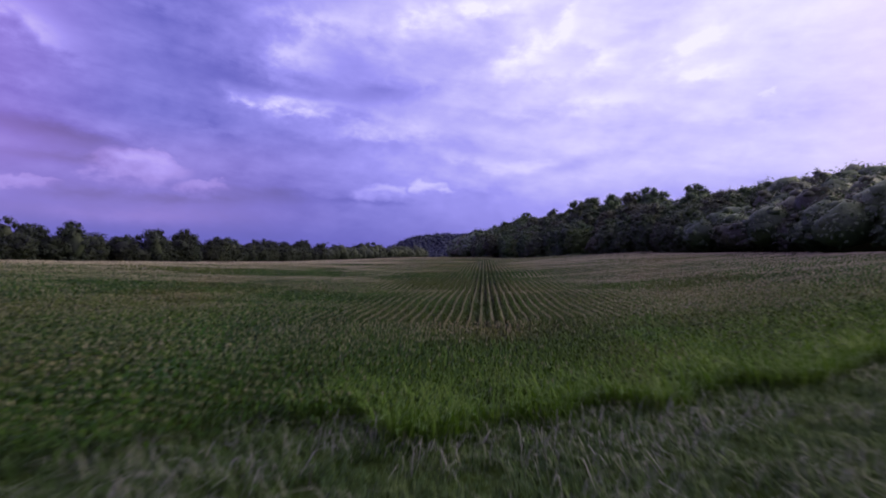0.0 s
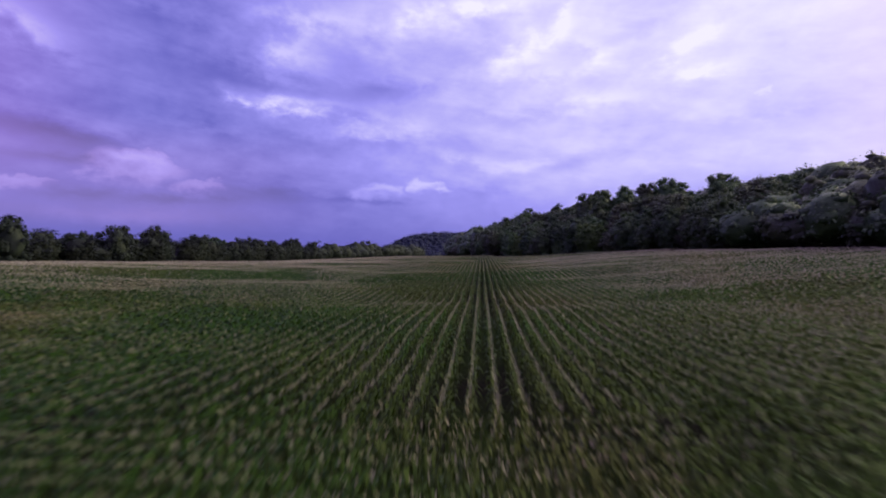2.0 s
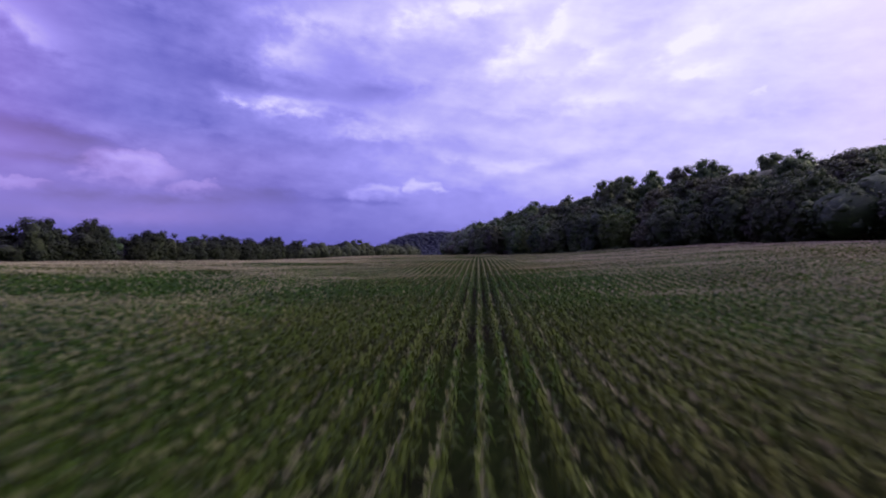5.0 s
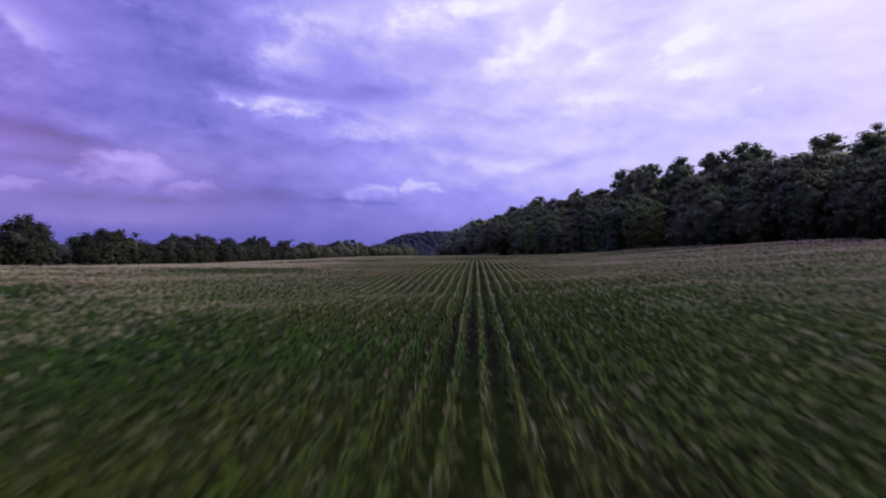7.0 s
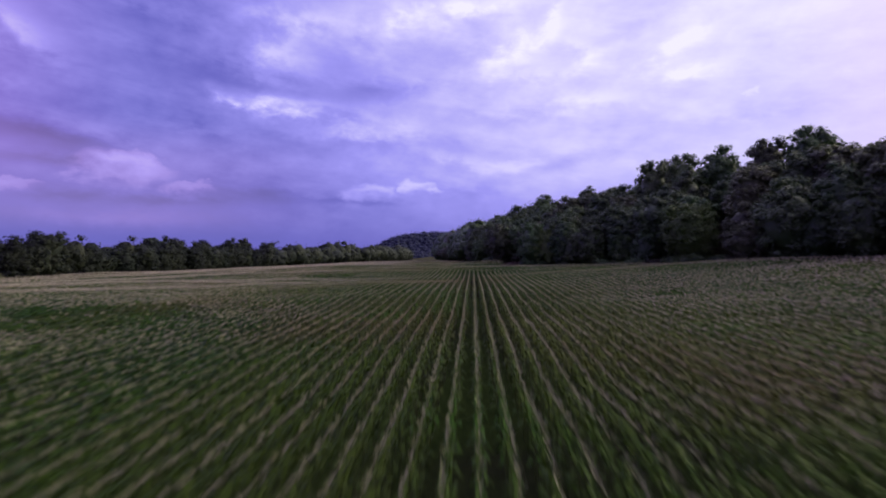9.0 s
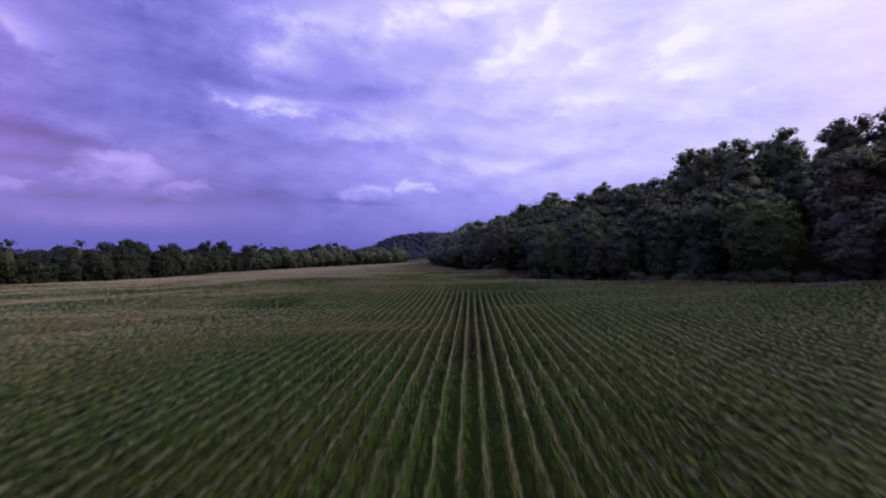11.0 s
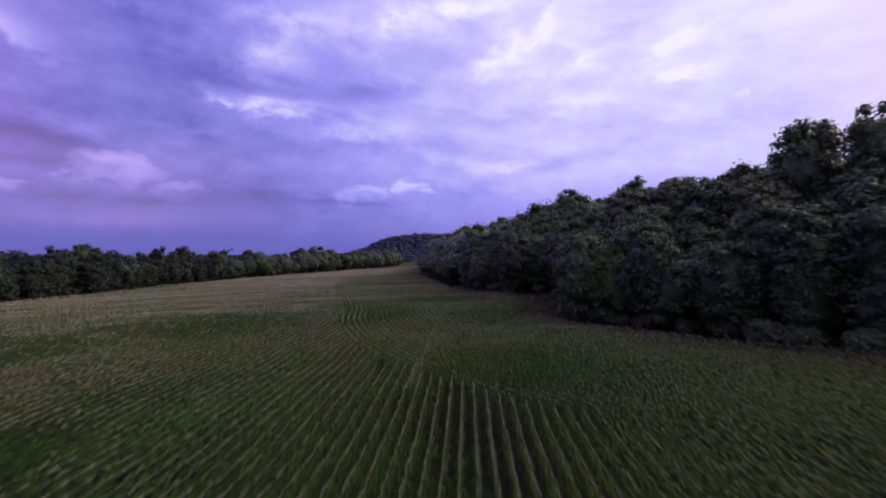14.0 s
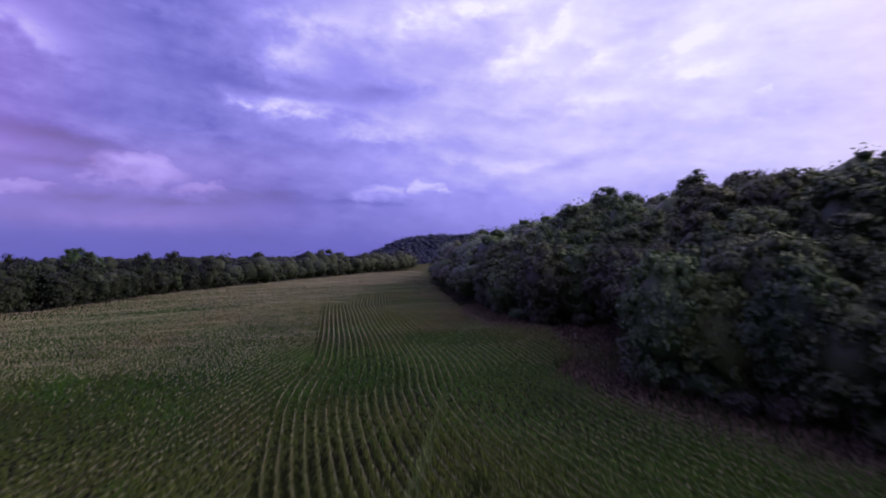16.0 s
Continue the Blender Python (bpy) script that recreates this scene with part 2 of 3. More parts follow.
M_LUSH = leafy("lush_weeds", (0.075, 0.16, 0.014), (0.13, 0.245, 0.026), (0.22, 0.33, 0.055), 0.25, 0.5, 0.25, 0.3)
M_GRASS = leafy("rough_grass", (0.11, 0.125, 0.07), (0.21, 0.225, 0.15), (0.36, 0.36, 0.28), 0.25, 0.5, 0.3, 0.2)
M_VERGE = leafy("verge_green", (0.026, 0.062, 0.011), (0.065, 0.125, 0.024), (0.145, 0.205, 0.06), 0.5, 0.5, 0.2, 0.25)
M_TAN = leafy("dry_grass", (0.11, 0.10, 0.06), (0.19, 0.16, 0.095), (0.29, 0.245, 0.15), 0.2, 0.7, 0.2, 0.2)
M_TREE = [
    leafy("oak_leaf", (0.018, 0.041, 0.014), (0.039, 0.074, 0.023), (0.087, 0.133, 0.041), 0.10, 0.45, 0.4, 0.15, trees=True, vary=0.4),
    leafy("ash_leaf", (0.023, 0.052, 0.016), (0.048, 0.090, 0.028), (0.103, 0.156, 0.048), 0.10, 0.45, 0.4, 0.15, trees=True, vary=0.4),
    leafy("maple_leaf", (0.030, 0.041, 0.020), (0.052, 0.067, 0.030), (0.098, 0.115, 0.049), 0.10, 0.45, 0.4, 0.15, trees=True, vary=0.4),
    # far hill foliage: distance haze is put into the blue base colour
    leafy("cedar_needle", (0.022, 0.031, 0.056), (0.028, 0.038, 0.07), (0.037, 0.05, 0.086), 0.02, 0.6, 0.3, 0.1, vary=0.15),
    leafy("hedge_leaf", (0.014, 0.021, 0.015), (0.025, 0.033, 0.023), (0.057, 0.067, 0.039), 0.16, 0.6, 0.2, 0.1, trees=True, vary=0.5),
    leafy("walnut_leaf", (0.052, 0.083, 0.021), (0.097, 0.140, 0.039), (0.178, 0.224, 0.067), 0.12, 0.5, 0.25, 0.25, trees=True, vary=0.4),
]
M_PALE = leafy("pale_bush_leaf", (0.10, 0.12, 0.05), (0.16, 0.17, 0.08), (0.24, 0.24, 0.13), 0.2, 0.6, 0.2, 0.2)


def bark_build(k, b):
    p = place_of(k)
    n = k.noise(k.mapping(p, scale=(9, 9, 1.5)), 1.0, 5)
    k.put(b.inputs["Base Color"], k.ramp(n, [(0.3, (0.05, 0.04, 0.03)), (0.7, (0.17, 0.14, 0.11))]))
    b.inputs["Roughness"].default_value = 0.9
    bump = k.add("ShaderNodeBump")
    bump.inputs["Strength"].default_value = 0.6
    k.l.new(n, bump.inputs["Height"])
    k.l.new(bump.outputs[0], b.inputs["Normal"])


M_BARK = material("bark", bark_build)


def soil_build(k, b):
    p = place_of(k)
    fine = k.noise(p, 3.0, 6, 0.65)
    big = k.noise(p, 0.05, 4)
    soil = k.ramp(fine, [(0.3, (0.011, 0.010, 0.007)), (0.7, (0.030, 0.026, 0.018))])
    weeds = k.ramp(fine, [(0.3, (0.016, 0.030, 0.006)), (0.7, (0.046, 0.072, 0.015))])
    litter = k.ramp(fine, [(0.3, (0.014, 0.014, 0.007)), (0.7, (0.04, 0.038, 0.018))])
    sep = k.add("ShaderNodeSeparateXYZ")
    k.l.new(p, sep.inputs[0])
    hilly = k.span(k.math("ADD", sep.outputs[2], k.math("MULTIPLY", big, 2.0)), 7.0, 9.0)
    field = k.mix(k.math("MAXIMUM", k.span(big, 0.4, 0.58), k.span(sep.outputs[1], 37, 31)), soil, weeds)
    meadow = k.ramp(k.noise(p, 0.35, 6, 0.7), [(0.3, (0.045, 0.056, 0.022)), (0.55, (0.085, 0.085, 0.04)), (0.75, (0.14, 0.125, 0.065))])
    off = k.math("MAXIMUM", k.span(sep.outputs[0], -116, -121), k.span(sep.outputs[1], 660, 700))
    k.put(b.inputs["Base Color"], k.mix(hilly, k.mix(off, field, meadow), litter))
    b.inputs["Roughness"].default_value = 0.95
    b.inputs["Specular IOR Level"].default_value = 0.03
    bump = k.add("ShaderNodeBump")
    bump.inputs["Strength"].default_value = 0.5
    k.l.new(fine, bump.inputs["Height"])
    k.l.new(bump.outputs[0], b.inputs["Normal"])


M_GROUND = material("soil_and_weeds", soil_build)


# ---- shape of the land ----
def smooth(a, b, v):
    t = np.clip((v - a) / (b - a), 0, 1)
    return t * t * (3 - 2 * t)


def hash01(i, j, s=0):
    v = np.sin(i * 127.1 + j * 311.7 + s * 74.7) * 43758.5453
    return v - np.floor(v)


def vnoise(x, y, s=0):
    i, j = np.floor(x), np.floor(y)
    u, v = x - i, y - j
    u, v = u * u * (3 - 2 * u), v * v * (3 - 2 * v)
    return (hash01(i, j, s) * (1 - u) + hash01(i + 1, j, s) * u) * (1 - v) + (hash01(i, j + 1, s) * (1 - u) + hash01(i + 1, j + 1, s) * u) * v


# edge of the wood on the right: x for each y
WOOD_Y = (-200, 60, 120, 170, 205, 232, 246, 252, 262, 276, 284, 300, 360, 456, 520, 700, 1000)
WOOD_X = (90, 82, 74, 65, 52, 38, 31, 28, 33, 33, 25, 21, 15, 8, 10, 30, 60)
# edge of the trees on the left
LEFT_Y = (-200, 100, 340, 430, 560, 700, 850, 1000)
LEFT_X = (-118, -114, -112, -112, -98, -68, -44, -34)
# height of the tree tops along the left belt
BELT = ((60, 145, 164, 178, 193, 201, 221, 245, 260, 266, 280, 322, 370, 430, 500, 600, 700, 1000), (15, 16.6, 16.2, 14, 14.5, 16, 17.3, 15.5, 15.6, 16.5, 14.5, 14.2, 14.8, 15.8, 17, 18.5, 19.5, 22))
# height of the ground along the middle, the left edge and the edge of the wood
MID = ((-50, 40, 85, 110, 154, 185, 230, 300, 420, 600, 1000), (-0.3, -0.35, -0.2, 0.8, 1.75, 1.9, 2.5, 3.0, 2.2, 0.0, -1.0))
LEFT = ((-50, 80, 130, 168, 207, 290, 343, 428, 563, 1000), (3.0, 3.0, 2.5, 1.2, 0.0, 0.2, -1.5, -1.2, -2.0, -3.0))
RIGHT = ((-50, 116, 170, 190, 205, 225, 246, 273, 320, 420, 600, 1000), (4.0, 5.0, 4.8, 4.1, 3.3, 2.2, 2.0, 3.7, 3.6, 2.4, 0.0, -1.0))


def wood_edge(y):
    return np.interp(y, WOOD_Y, WOOD_X)


def wood_edge_soft(y):
    return sum(np.interp(y + o, WOOD_Y, WOOD_X) for o in (-16, -8, 0, 8, 16)) / 5


def left_edge(y):
    return np.interp(y, LEFT_Y, LEFT_X)


def profile(p, y):
    return sum(np.interp(y + o, *p) for o in (-12, -6, 0, 6, 12)) / 5


def land(x, y):
    """Height of the ground."""
    x, y = np.asarray(x, float), np.asarray(y, float)
    mid_x = np.clip(y * 0.045, 0, 10)
    w = wood_edge_soft(y)
    m, l, r = profile(MID, y), profile(LEFT, y), profile(RIGHT, y)
    z = m + (l - m) * smooth(mid_x - 8, left_edge(y), x) + (r - m) * smooth(mid_x, np.maximum(w, mid_x + 12), x)
    z = z + 0.45 * (vnoise(x / 31, y / 31, 1) - 0.5) * smooth(700, 300, np.hypot(x, y))
    # wooded hill
    e = x - w
    fade = smooth(900, 430, y) * smooth(-900, -250, y)
    z = z + (17 * smooth(-5, 60, e) + 6 * smooth(60, 200, e)) * fade * smooth(1500, 500, x)
    # far hill beyond the end of the valley
    z = z + 54 * smooth(-192, -40, x) ** 0.8 * smooth(1130, 1380, y) * smooth(2300, 1700, y) * smooth(1500, 700, x)
    # the land lifts again far off on the left
    z = z + 5 * smooth(-150, -330, x) * smooth(150, 350, y)
    return z


# ---- mesh helpers ----
def mesh_np(name, verts, tris, mats, mat_index=None):
    me = bpy.data.meshes.new(name)
    verts = np.asarray(verts, np.float32)
    tris = np.asarray(tris, np.int32)
    me.vertices.add(len(verts))
    me.vertices.foreach_set("co", verts.ravel())
    n = tris.shape[1]
    me.loops.add(tris.size)
    me.loops.foreach_set("vertex_index", tris.ravel())
    me.polygons.add(len(tris))
    me.polygons.foreach_set("loop_start", np.arange(0, tris.size, n, dtype=np.int32))
    for m in mats:
        me.materials.append(m)
    if mat_index is not None:
        me.polygons.foreach_set("material_index", np.asarray(mat_index, np.int32))
    me.update(calc_edges=True)
    me.validate()
    return me


def join_soup(parts):
    """(verts, tris, material index) pieces into one."""
    vs, ts, ms, n = [], [], [], 0
    for v, t, m in parts:
        vs.append(v)
        ts.append(t + n)
        ms.append(np.full(len(t), m, np.int32))
        n += len(v)
    return np.concatenate(vs), np.concatenate(ts), np.concatenate(ms)


# ---- ground ----
def axis(near, far, step, grow=1.25):
    a, s = list(np.arange(0, near, step)), step
    while a[-1] < far:
        s *= grow
        a.append(a[-1] + s)
    return np.array(a)


def build_ground():
    ax = axis(180, 4200, 4.0)
    xs = np.concatenate([-ax[:0:-1], ax])
    ys = np.concatenate([-axis(40, 4200, 8.0)[:0:-1], axis(520, 4200, 4.0)])
    gx, gy = np.meshgrid(xs, ys)
    v = np.stack([gx, gy, land(gx, gy)], -1).reshape(-1, 3)
    nx, ny = len(xs), len(ys)
    i = np.arange(nx * ny).reshape(ny, nx)
    q = np.stack([i[:-1, :-1], i[:-1, 1:], i[1:, 1:], i[1:, :-1]], -1).reshape(-1, 4)
    me = mesh_np("ground", v, q, [M_GROUND])
    me.polygons.foreach_set("use_smooth", np.ones(len(q), bool))
    tagged(new("ground", me), "rolling farmland soil with weeds between the rows", "ground", kind="structure")


build_ground()


# ---- maize ----
ROW = 0.76
SLOPE = 0.08                       # the rows run slightly to the right of +y
HEADLAND = 34.0


def rng(seed):
    return np.random.default_rng(seed)


def corn_soup(px, py, seed, upper, lower, segs, tassel, wide=1.0, side=0.3, low_reach=1.0, spike=1.0):
    """Maize plants at px, py: steep upper leaves, spreading lower ones that meet between the rows, a stalk and a tassel."""
    g = rng(seed)
    n = len(px)
    base = np.stack([px, py, land(px, py)], -1)
    hgt = 1.92 + 0.04 * g.standard_normal(n).clip(-2, 2) + 0.32 * (vnoise(px / 8, py / 5, 5) - 0.5) + 0.5 * (vnoise(px / 21, py / 13, 6) - 0.5)
    hgt = hgt * (0.55 + 0.45 * smooth(0, 7, py - field_front(px)))
    parts = []
    phase = g.uniform(0, 6.283, n)
    up = np.array([0, 0, 1.0])
    for j in range(upper + lower):
        high = j < upper
        a = phase + j * 2.6 + g.normal(0, 0.5, n)
        if high:
            z0 = hgt * (0.55 + 0.26 * (j + 0.5) / upper)
            ln = 0.5 * g.uniform(0.8, 1.2, n)
            dirv = np.stack([np.cos(a) * side, np.sin(a) * 0.8, 0 * a], -1)
            rise, drop = ln * g.uniform(0.3, 0.6, n), ln * g.uniform(0.0, 0.5, n)
            w = 0.05 * wide * g.uniform(0.8, 1.25, n)
        else:
            z0 = hgt * g.uniform(0.3, 0.48, n)
            ln = 0.72 * g.uniform(0.8, 1.2, n) * np.where(py < HEADLAND, np.maximum(low_reach, 1.1), low_reach)
            dirv = np.stack([np.cos(a) * 0.75, np.sin(a) * 0.75, 0 * a], -1)
            rise, drop = ln * g.uniform(0.1, 0.3, n), ln * g.uniform(0.2, 0.7, n)
            w = 0.06 * wide * g.uniform(0.8, 1.25, n)
        sid = np.stack([-np.sin(a), np.cos(a), 0 * a], -1)
        p0 = base + up * z0[:, None]
        p1 = p0 + dirv * (ln * 0.5)[:, None] + up * rise[:, None]
        p2 = p1 + dirv * (ln * 0.55)[:, None] - up * drop[:, None]
        s = sid * w[:, None]
        if segs == 2 and high:
            v = np.stack([p0 - s * 0.5, p0 + s * 0.5, p1 - s, p1 + s, p2], 1)
            t = np.array([[0, 1, 3], [0, 3, 2], [2, 3, 4]])
        else:
            v = np.stack([p0, p1 - s * 1.2, p1 + s * 1.2, p2], 1)
            t = np.array([[0, 2, 1], [1, 2, 3]])
        nv = v.shape[1]
        parts.append((v.reshape(-1, 3), (t[None] + (np.arange(n) * nv)[:, None, None]).reshape(-1, 3), 0))
    if segs == 2:
        a = g.uniform(0, 6.283, n)
        s = np.stack([np.cos(a), np.sin(a), 0 * a], -1) * 0.018
        top = base + np.stack([0 * hgt, 0 * hgt, hgt], -1)
        v = np.stack([base - s, base + s, top], 1)
        parts.append((v.reshape(-1, 3), np.arange(3 * n).reshape(-1, 3), 2))
    full = g.random(n) > 0.3 * vnoise(px / 1.7, py / 1.3, 8) ** 2 + 0.75 * bare(px, py)
    for j in range(tassel):
        a = g.uniform(0, 6.283, n)
        lean = g.uniform(0.03, 0.15, n)
        w = 0.021 * spike
        d = np.stack([np.cos(a) * lean, np.sin(a) * lean, g.uniform(0.14, 0.26, n)], -1)
        s = np.stack([-np.sin(a), np.cos(a), 0 * a], -1) * w
        top = base + np.stack([0 * hgt, 0 * hgt, hgt * 0.97], -1)
        v = np.stack([top - d * 0.1 - s * 0.6, top + d * 0.55 + s, top + d], 1)[full]
        parts.append((v.reshape(-1, 3), np.arange(v.shape[0] * 3).reshape(-1, 3), 1))
    return join_soup(parts)


# greener patches without tassels: x, y, half width, half length
GREEN = ((-20, 240, 13, 13), (-38, 226, 14, 9), (-36, 98, 22, 7), (-12, 53, 7, 6), (3, 90, 14, 21), (9, 22, 8, 5), (-22, 142, 9, 5), (-13, 196, 8, 6), (-34, 62, 16, 7), (-26, 112, 9, 6),
         (16, 214, 7, 6), (12, 272, 8, 8), (18, 245, 6, 7), (-58, 150, 18, 6), (30, 60, 12, 6), (-60, 330, 22, 9), (2, 250, 5, 12))


def bare(x, y):
    """1 inside the green patches, 0 outside, with wandering edges."""
    w = 0.5 * (vnoise(x / 5, y / 7, 12) - 0.5) + 0.9 * (vnoise(x / 15, y / 19, 13) - 0.5)
    out = 0.0 * x
    for a, b, ra, rb in GREEN:
        out = np.maximum(out, smooth(1.3, 0.7, np.hypot((x - a) / ra, (y - b) / rb) + w))
    out = np.maximum(out, smooth(11, 4, y - field_front(x) + 6 * w) * smooth(-9, 2, x))
    return out


def seg_dist(x, y, ax, ay, bx, by):
    """Distance in plan from a line over the field."""
    t = np.clip(((x - ax) * (bx - ax) + (y - ay) * (by - ay)) / ((bx - ax) ** 2 + (by - ay) ** 2), 0, 1)
    return np.hypot(x - ax - t * (bx - ax), y - ay - t * (by - ay))


def seam(y):
    """Where the straight rows give way to the curved ones: x for each y."""
    return np.interp(y, (150, 185, 201, 204, 209, 213, 221, 232, 242, 253, 268, 317, 420), (60, 42, 19, 13.5, 11, 7.2, 2.1, -0.9, -3.2, -3.8, -6.5, -17, -30))


def curved(y):
    """The run of the curved rows."""
    return sum(np.interp(y + o, (150, 221, 232, 242, 253, 268, 317, 420), (40, 2.4, -0.9, -3.2, -3.8, -6.5, -17, -30)) for o in (-4, 0, 4)) / 3


def field_front(x):
    return 19.0 + 0.35 * x + 3.0 * (vnoise(x / 3.1, x / 7.7, 41) - 0.5)


# places where the maize has failed: x, y, half width, half length
BALD = ((14.3, 208, 1.7, 1.3), (4.8, 215.5, 1.1, 1.8), (-37, 267, 2.6, 1.0), (-21, 46, 5.5, 1.1), (-31, 51, 4.5, 1.0), (-12, 31, 2.0, 0.9), (-9, 40, 1.6, 0.8), (24, 150, 1.8, 1.0), (-30, 90, 2.4, 1.0), (12, 226, 0.9, 1.2))


def field_ok(x, y):
    gap = 0.0 * x
    for a, b, ra, rb in BALD:
        gap = np.maximum(gap, np.hypot((x - a) / ra, (y - b) / rb) + 0.6 * (vnoise(x / 0.9, y / 0.9, 21) - 0.5) < 1)
    return (gap < 0.5) & (y > field_front(x)) & (x < wood_edge(y) - 3.5 - 2.5 * smooth(205, 235, y) * smooth(330, 300, y) - 2 * vnoise(x / 11, y / 11, 3)) & (x > left_edge(y) + 3)


def row_points(y0, y1, step, k0, k1, seed, bent):
    g = rng(seed)
    ys = np.arange(y0, y1, step)
    ks = np.arange(k0, k1)
    Y, K = np.meshgrid(ys, ks)
    Y = Y + g.uniform(-0.4, 0.4, Y.shape) * step
    if bent:
        X = curved(Y) + K * ROW
    else:
        X = SLOPE * Y + K * ROW + 0.18
    X = X + g.normal(0, 0.025, X.shape)
    return X.ravel(), Y.ravel()


def build_maize():
    soups = []

    def add(level, step, seed, ymax, **kw):
        px, py = [], []
        a, b = row_points(HEADLAND, ymax, step, -230, 140, seed, False)
        m = (a < seam(b) - 0.35) | (b < 150)
        px.append(a[m]), py.append(b[m])
        a, b = row_points(152, ymax, step, -60, 160, seed + 1, True)
        m = a >= seam(b)
        px.append(a[m]), py.append(b[m])
        # headland rows run across
        g = rng(seed + 2)
        b, a = np.meshgrid(np.arange(2, HEADLAND - 0.5, ROW), np.arange(-120, 90, step))
        b = b + g.normal(0, 0.05, b.shape)
        a = a + g.uniform(-0.4, 0.4, a.shape) * step
        px.append(a.ravel()), py.append(b.ravel())
        x, y = np.concatenate(px), np.concatenate(py)
        d1 = seg_dist(x, y, 0.0, 14.0, 9.5, 225.0)
        d2 = seg_dist(x, y, 0.0, 14.0, -3.0, 325.0)
        zone = np.where(d1 < 10, 0, np.where((d2 < 34) | ((x > 15) & (y > 180) & (d1 < 48)), 1, np.where((d2 < 80) & (y < 330), 2, 3)))
        m = field_ok(x, y) & (zone == level)
        x, y = x[m], y[m]
        soups.append(corn_soup(x, y, seed + 3, **kw))
        print("maize", len(x), len(soups[-1][1]))

    add(0, 0.19, 10, 300, upper=3, lower=1, segs=2, tassel=3, wide=1.0, side=0.32, low_reach=0.7, spike=1.1)
    add(1, 0.30, 20, 380, upper=2, lower=2, segs=1, tassel=2, wide=1.4, side=0.30, low_reach=0.95, spike=2.1)
    add(2, 0.54, 30, 340, upper=2, lower=2, segs=1, tassel=2, wide=1.9, side=0.35, low_reach=1.25, spike=3.6)
    add(3, 1.4, 40, 720, upper=1, lower=1, segs=1, tassel=3, wide=3.2, side=0.5, low_reach=1.4, spike=7.5)
    v, t, m = join_soup_mixed(soups)
    me = mesh_np("maize_crop", v, t, [M_CORN, M_TASSEL, M_STALK], m)
    tagged(new("maize_crop", me), "dense rows of tall green maize with pale tan tassels", "maize", kind="stuff")


def join_soup_mixed(soups):
    vs, ts, ms, n = [], [], [], 0
    for v, t, m in soups:
        vs.append(v), ts.append(t + n), ms.append(m)
        n += len(v)
    return np.concatenate(vs), np.concatenate(ts), np.concatenate(ms)


build_maize()


# ---- trees ----
def tube(p0, p1, r0, r1, sides=6):
    p0, p1 = np.array(p0, float), np.array(p1, float)
    d = (p1 - p0) / np.linalg.norm(p1 - p0)
    u = np.cross(d, (0.3, 0.9, 0.2))
    u /= np.linalg.norm(u)
    w = np.cross(d, u)
    a = np.arange(sides) * 2 * math.pi / sides
    ring = np.cos(a)[:, None] * u + np.sin(a)[:, None] * w
    v = np.concatenate([p0 + ring * r0, p1 + ring * r1])
    i = np.arange(sides)
    j = (i + 1) % sides
    t = np.concatenate([np.stack([i, j, j + sides], -1), np.stack([i, j + sides, i + sides], -1)])
    return v, t, 0


def ico(sub):
    b = bmesh.new()
    bmesh.ops.create_icosphere(b, subdivisions=sub, radius=1.0)
    v = np.array([q.co[:] for q in b.verts])
    t = np.array([[q.index for q in f.verts] for f in b.faces])
    b.free()
    return v, t


ICO = {k: ico(k) for k in (1, 2)}


def hash3(i, j, k):
    v = np.sin(i * 127.1 + j * 311.7 + k * 74.7) * 43758.5453
    return v - np.floor(v)


def vnoise3(p):
    i = np.floor(p)
    f = p - i
    f = f * f * (3 - 2 * f)
    out = 0.0
    for a in (0, 1):
        for b in (0, 1):
            for c in (0, 1):
                w = (f[:, 0] if a else 1 - f[:, 0]) * (f[:, 1] if b else 1 - f[:, 1]) * (f[:, 2] if c else 1 - f[:, 2])
                out = out + w * hash3(i[:, 0] + a, i[:, 1] + b, i[:, 2] + c)
    return out


def billow(d, seed, rough):
    """How far the crown reaches in each direction d, about 1: boughs, then sprays."""
    o = np.array([seed * 3.7, seed * 1.3, seed * 7.9])
    a = vnoise3(d * 1.5 + o) - 0.5
    b = np.abs(vnoise3(d * 3.2 + o + 11) - 0.5)
    c = vnoise3(d * 7.0 + o + 23) - 0.5
    return 1 + rough * (0.42 * a - 0.5 * (b - 0.2) + 0.16 * c)


